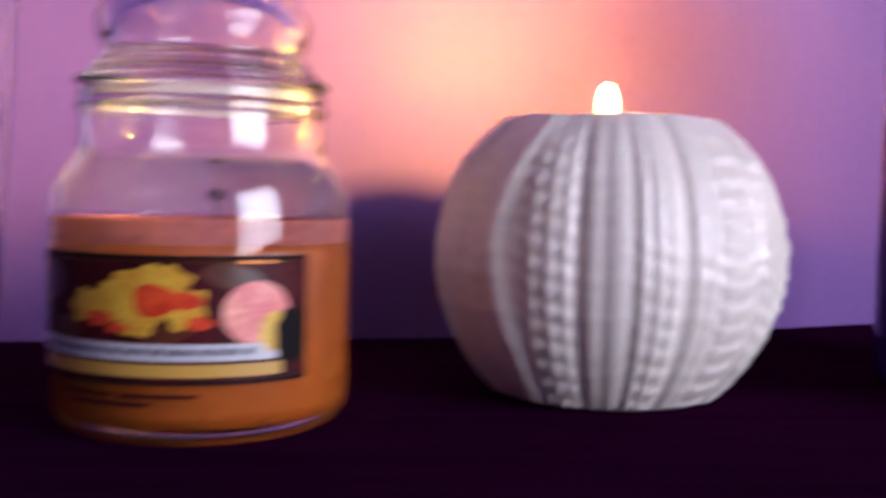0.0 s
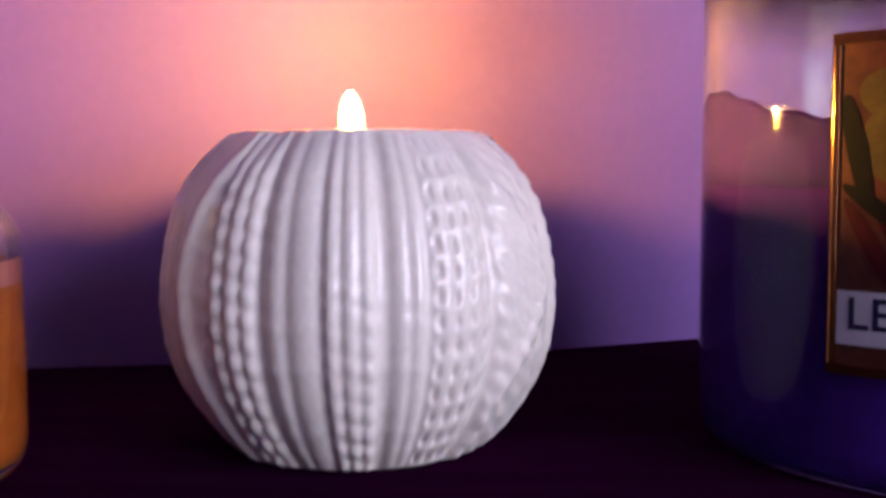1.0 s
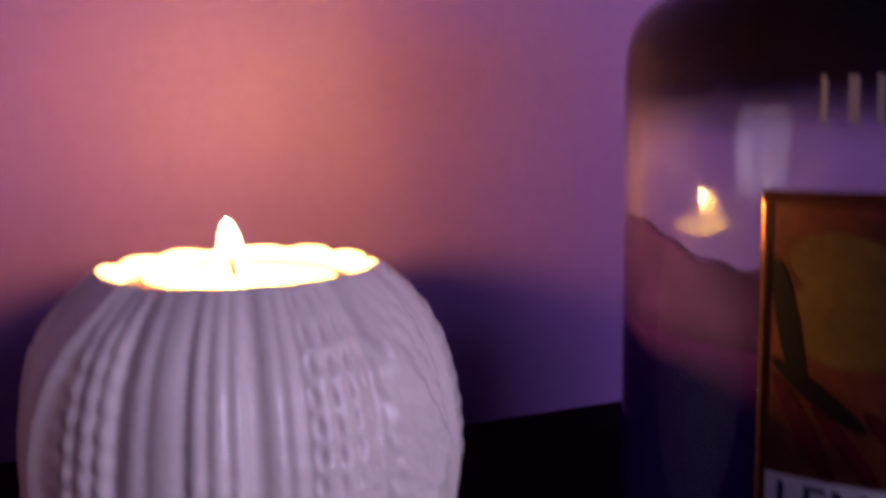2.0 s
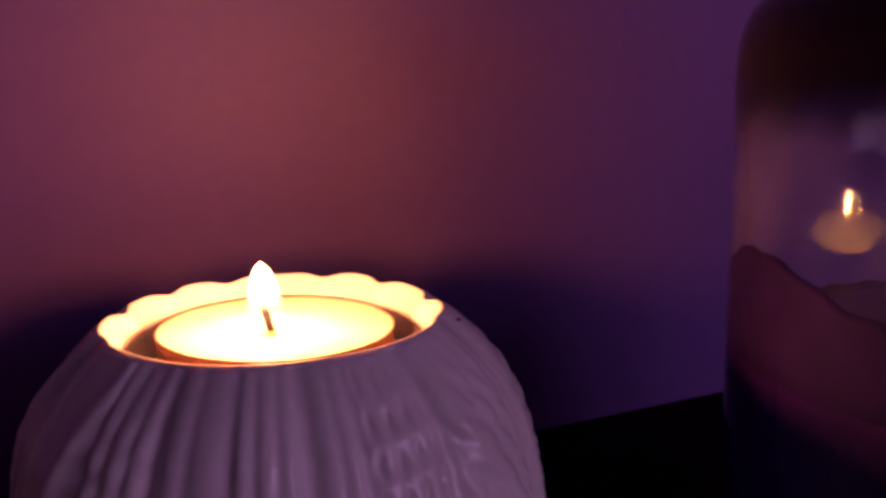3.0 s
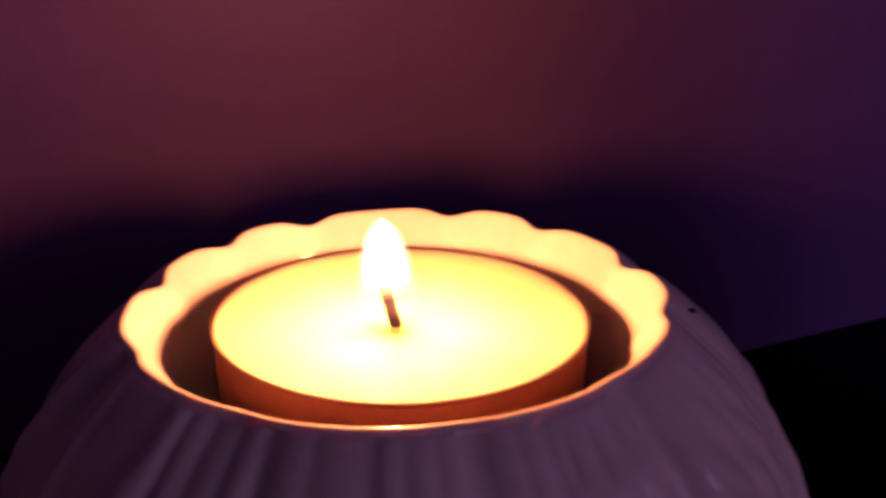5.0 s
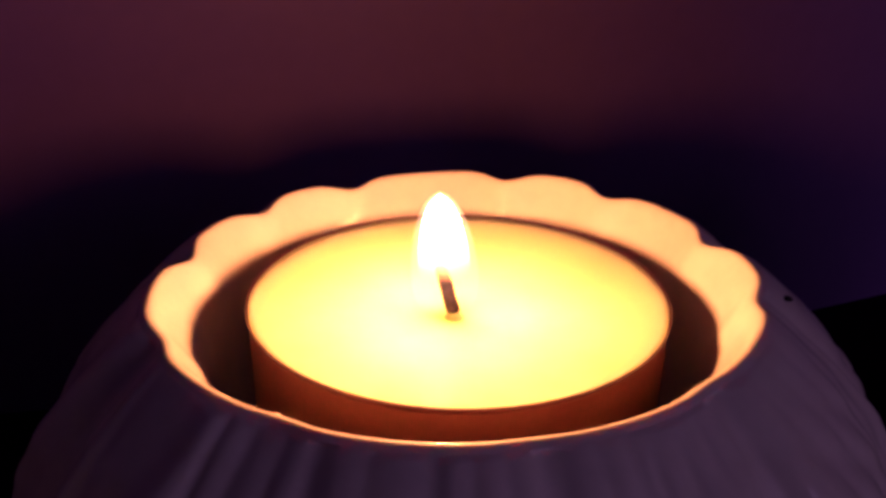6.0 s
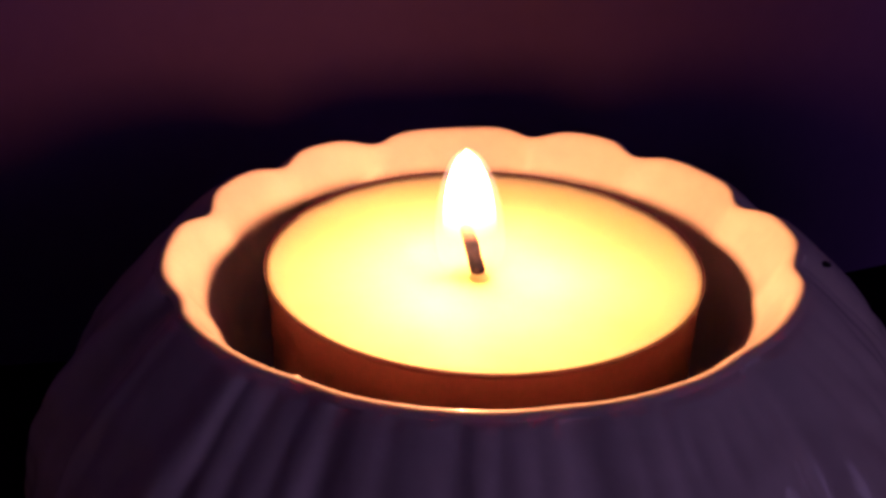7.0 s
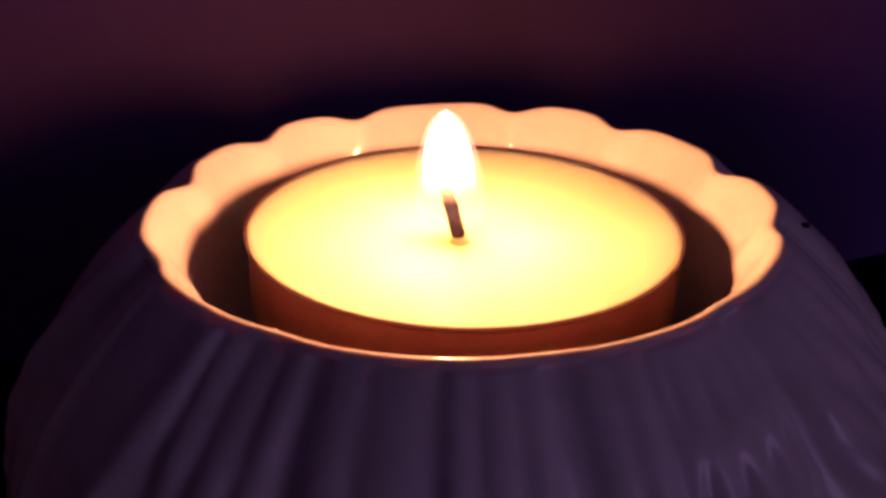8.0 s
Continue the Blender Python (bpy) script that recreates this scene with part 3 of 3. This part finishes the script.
def residue():
    """The wax film left on the glass above the wax, with a ragged sloping edge."""
    n, rows = 160, 10
    verts, faces = [], []
    for i in range(n):
        t = -180 + 360 * i / n
        top = 58 + (10.5 + 15 * max(0.0, math.sin(radians(-t - 52)))) * max(0.0, min(1.0, (t + 128) / 36)) * max(0.0, min(1.0, (150 - t) / 60)) + 0.7 * math.sin(radians(5 * t)) + 0.5 * math.sin(radians(13 * t + 50)) + 0.4 * math.sin(radians(29 * t))
        for side in (51.25, 49.6):
            for k in range(rows + 1):
                z = 56.6 + (top - 56.6) * k / rows
                r = side - (0.9 * (1 - k / rows) if side < 50 else 0) + (0.9 * (k / rows) ** 3 if side < 50 else 0)
                verts.append(on_glass(r, t, z))
    w = 2 * (rows + 1)
    for i in range(n):
        j = (i + 1) % n
        for k in range(rows):
            faces.append((i * w + k, j * w + k, j * w + k + 1, i * w + k + 1))
            o = rows + 1
            faces.append((j * w + o + k, i * w + o + k, i * w + o + k + 1, j * w + o + k + 1))
        faces.append((i * w + rows, j * w + rows, j * w + 2 * rows + 1, i * w + 2 * rows + 1))
    return mesh("wax_residue", verts, faces, M_FILM)


def soot_material():
    m = material("soot", (0.006, 0.003, 0.007), 0.9, Specular_IOR_Level=0.0)
    n, l = m.node_tree.nodes, m.node_tree.links
    co, sep, no = n.new("ShaderNodeTexCoord"), n.new("ShaderNodeSeparateXYZ"), n.new("ShaderNodeTexNoise")
    add, mr = n.new("ShaderNodeMath"), n.new("ShaderNodeMapRange")
    l.new(co.outputs["Object"], sep.inputs[0])
    l.new(co.outputs["Object"], no.inputs["Vector"])
    no.inputs["Scale"].default_value = 45
    add.operation = "MULTIPLY_ADD"
    add.inputs[1].default_value = 0.014
    l.new(no.outputs["Fac"], add.inputs[0])
    l.new(sep.outputs["Z"], add.inputs[2])
    mr.interpolation_type = "SMOOTHSTEP"
    mr.inputs["From Min"].default_value, mr.inputs["From Max"].default_value = 0.094, 0.114
    mr.inputs["To Max"].default_value = 0.96
    l.new(add.outputs[0], mr.inputs["Value"])
    l.new(mr.outputs[0], n["Principled BSDF"].inputs["Alpha"])
    return m


soot_line = [p for p in inside if p[1] > 83]
part("soot", lathe("soot", [(r + 0.35, z) for r, z in soot_line], soot_material(), 96), large, "black soot haze inside the shoulder")
# pale half-clear layer from the wax up to the shoulder
part("haze", lathe("haze", [(r + 0.15, z) for r, z in inside if 57 < z < 100], haze_material(0.14), 96), large, "thin uneven milky layer inside the glass")
part("wax_residue", residue(), large, "mauve wax film with a ragged edge on the glass")
part("wick", tube("wick", [(4, -6, 52), (4.2, -6, 57), (5.4, -6, 60)], [0.9, 0.9, 0.7], M_WICK), large, "short black wick")
for deg, z, size in ((-58, 70.4, 0.8), (-54.5, 69.5, 0.6), (-52.6, 69.0, 0.45)):
    part("wick_crumb", lathe("wick_crumb", soften([(0, size), (size * 0.7, size * 0.6), (size, 0), (0, -size)], 1), M_WICK, 10), large, "burnt wick crumb in the wax film").location = on_glass(50.2, deg, z)
lid = part("lid", lathe("lid", soften([(0, 139), (38, 139), (40, 138.2), (45, 138.4), (46, 140.4), (44.5, 142.4), (38.5, 144), (36, 148), (37.4, 154), (38, 159), (35, 165), (26, 169), (12, 170.6), (0, 170.8)], 2)
               + soften([(0, 166.6), (13, 166.2), (25, 164.4), (32, 161), (33.5, 156), (31.5, 149), (29, 144.6), (12, 143.4), (0, 143.2)], 2), M_GLASS, 128), large, "clear bell-shaped glass lid")
LR = 53.95
lab = part("label", wrap_sheet("label", LR, -48.0, 48.0, 23.0, 83.8, 0.05, M_BROWN), large, "brown lemon-picture paper label")
for a0, a1, z0, z1 in ((-48.4, 48.4, 82.2, 84.2), (-48.4, 48.4, 22.6, 24.4), (-48.4, -46.6, 24.4, 82.2), (46.6, 48.4, 24.4, 82.2)):
    part("border", wrap_sheet("border", LR, a0, a1, z0, z1, 0.08, M_GOLD, 0.3), lab, "shiny copper-coloured border")


def wrap_rib(name, radius, deg, z0, z1, width, height, mat):
    """An upright raised strip with a rounded face."""
    verts, faces, n, rows = [], [], 8, 14
    for k in range(rows + 1):
        z = z0 + (z1 - z0) * k / rows
        for i in range(n + 1):
            u = 2 * i / n - 1
            verts.append(on_glass(radius, deg + math.degrees(u * width / 2 / radius), z, height * math.sqrt(max(0.0, 1 - u * u))))
    for k in range(rows):
        faces += [(k * (n + 1) + i, k * (n + 1) + i + 1, (k + 1) * (n + 1) + i + 1, (k + 1) * (n + 1) + i) for i in range(n)]
    return mesh(name, verts, faces, mat)


part("border_bead", wrap_rib("border_bead", LR + 0.36, -47.5, 24.6, 82.0, 1.3, 0.35, M_GOLD), lab, "raised shiny copper edge")
for deg, z, w, h, tn in ((-30, 66, 11.5, 9.6, 20), (-34, 80 - 7.5, 8, 5.5, -10), (0, 68, 13, 10, -15), (26, 62, 12, 9, 10), (14, 76, 9, 5, 0), (-8, 54, 10, 7.5, 30)):
    part("lemon", wrap_blob("lemon", LR, deg, z, oval(w, h, 2, 0.08, tn), 0.24 + 0.0006 * (deg + 40), M_LEMON), lab, "yellow lemon print")
for deg, z, w, h, tn in ((-43.2, 63, 2.0, 9.5, 12), (-38, 52, 10, 1.4, -35), (-15, 60, 2.4, 8, -20), (12, 56, 2.4, 8, 20), (38, 70, 2.4, 7, 10)):
    part("leaf", wrap_blob("leaf", LR, deg, z, oval(w, h, 2, -0.1, tn), 0.34, M_BLACK), lab, "dark leaf shadow print")
for deg, z, w, h, tn in ((-40, 46, 1.6, 10, 30), (-33, 44, 1.4, 9, 38), (-24, 45, 1.5, 8, 50)):
    part("ribbon", wrap_blob("ribbon", LR, deg, z, oval(w, h, 0, 0, tn), 0.30, M_MAROON), lab, "dark red print stroke")
plate = part("name_plate", wrap_sheet("name_plate", LR, -46.4, 46.4, 28.2, 38.0, 0.2, M_PLATE), lab, "white name plate")


def wrapped_text(text, size, radius, a0, z0, lift, mat):
    cu = bpy.data.curves.new("lettering", "FONT")
    cu.body, cu.size, cu.space_character, cu.offset = text, size, 1.05, 0.012 * size
    tmp = new("lettering", cu)
    me = bpy.data.meshes.new_from_object(tmp.evaluated_get(bpy.context.evaluated_depsgraph_get()))
    bpy.data.objects.remove(tmp)
    bm = bmesh.new()
    bm.from_mesh(me)
    bmesh.ops.triangulate(bm, faces=bm.faces)
    bm.to_mesh(me)
    bm.free()
    for v in me.vertices:
        v.co = on_glass(radius, a0 + math.degrees(v.co.x / radius), z0 + v.co.y, lift)
    me.materials.clear()
    me.materials.append(mat)
    return me


part("lettering", wrapped_text("LEMON", 8.2, LR, -44.6, 31.2, 0.42, M_INK), plate, "navy lettering")
for k in range(18):
    a = -39.0 + 4.2 * k
    part("print_bar", wrap_sheet("print_bar", LR, a, a + (0.9, 1.6, 1.2)[k % 3], 94.5, 101.6, 0.03, M_EMBOSS, 0.12), large, "pale printed bar on the glass")

# ---- glass vase at the edge of the group ----
vase = thing("glass_vase", VASE, "clear pale glass vase, flaring upwards, beside the small jar", "vase")
part("body", lathe("body", soften([(0, 0.6), (22, 0.6), (25, 0), (27, 2), (28, 10), (31.5, 60), (34.6, 112), (34.2, 113.4)], 2) + soften([(32.8, 113.4), (32.2, 110), (29.2, 60), (25.6, 14), (23, 10), (0, 9.4)], 2), M_VASE), vase)

# ---- window ----
y0, y1, z0, z1 = WIN
win = tagged(new("window_1"), "white framed window letting in dull daylight", "window", kind="structure")
win.location = (ROOM_E + 0.03, y0, z0)


def bar(name, a, b, c, d, parent):
    me = prism(name, [(-0.02, a), (0.02, a), (0.02, b), (-0.02, b)], c, d, M_FRAME)
    return part(name, me, parent)


W_, H_ = y1 - y0, z1 - z0
for a, b, c, d in ((0, 0.045, 0, H_), (W_ - 0.045, W_, 0, H_), (0.045, W_ - 0.045, 0, 0.045), (0.045, W_ - 0.045, H_ - 0.045, H_)):
    bar("window_frame", a, b, c, d, win)
for k in (1, 2):
    bar("mullion", W_ * k / 3 - 0.015, W_ * k / 3 + 0.015, 0.045, H_ - 0.045, win)

# clear glass lets light through to the wax
for ob in bpy.data.objects:
    if ob.type == "MESH" and ob.data.materials and ob.data.materials[0] in (M_GLASS, M_JAR, M_VASE):
        ob.visible_shadow = False
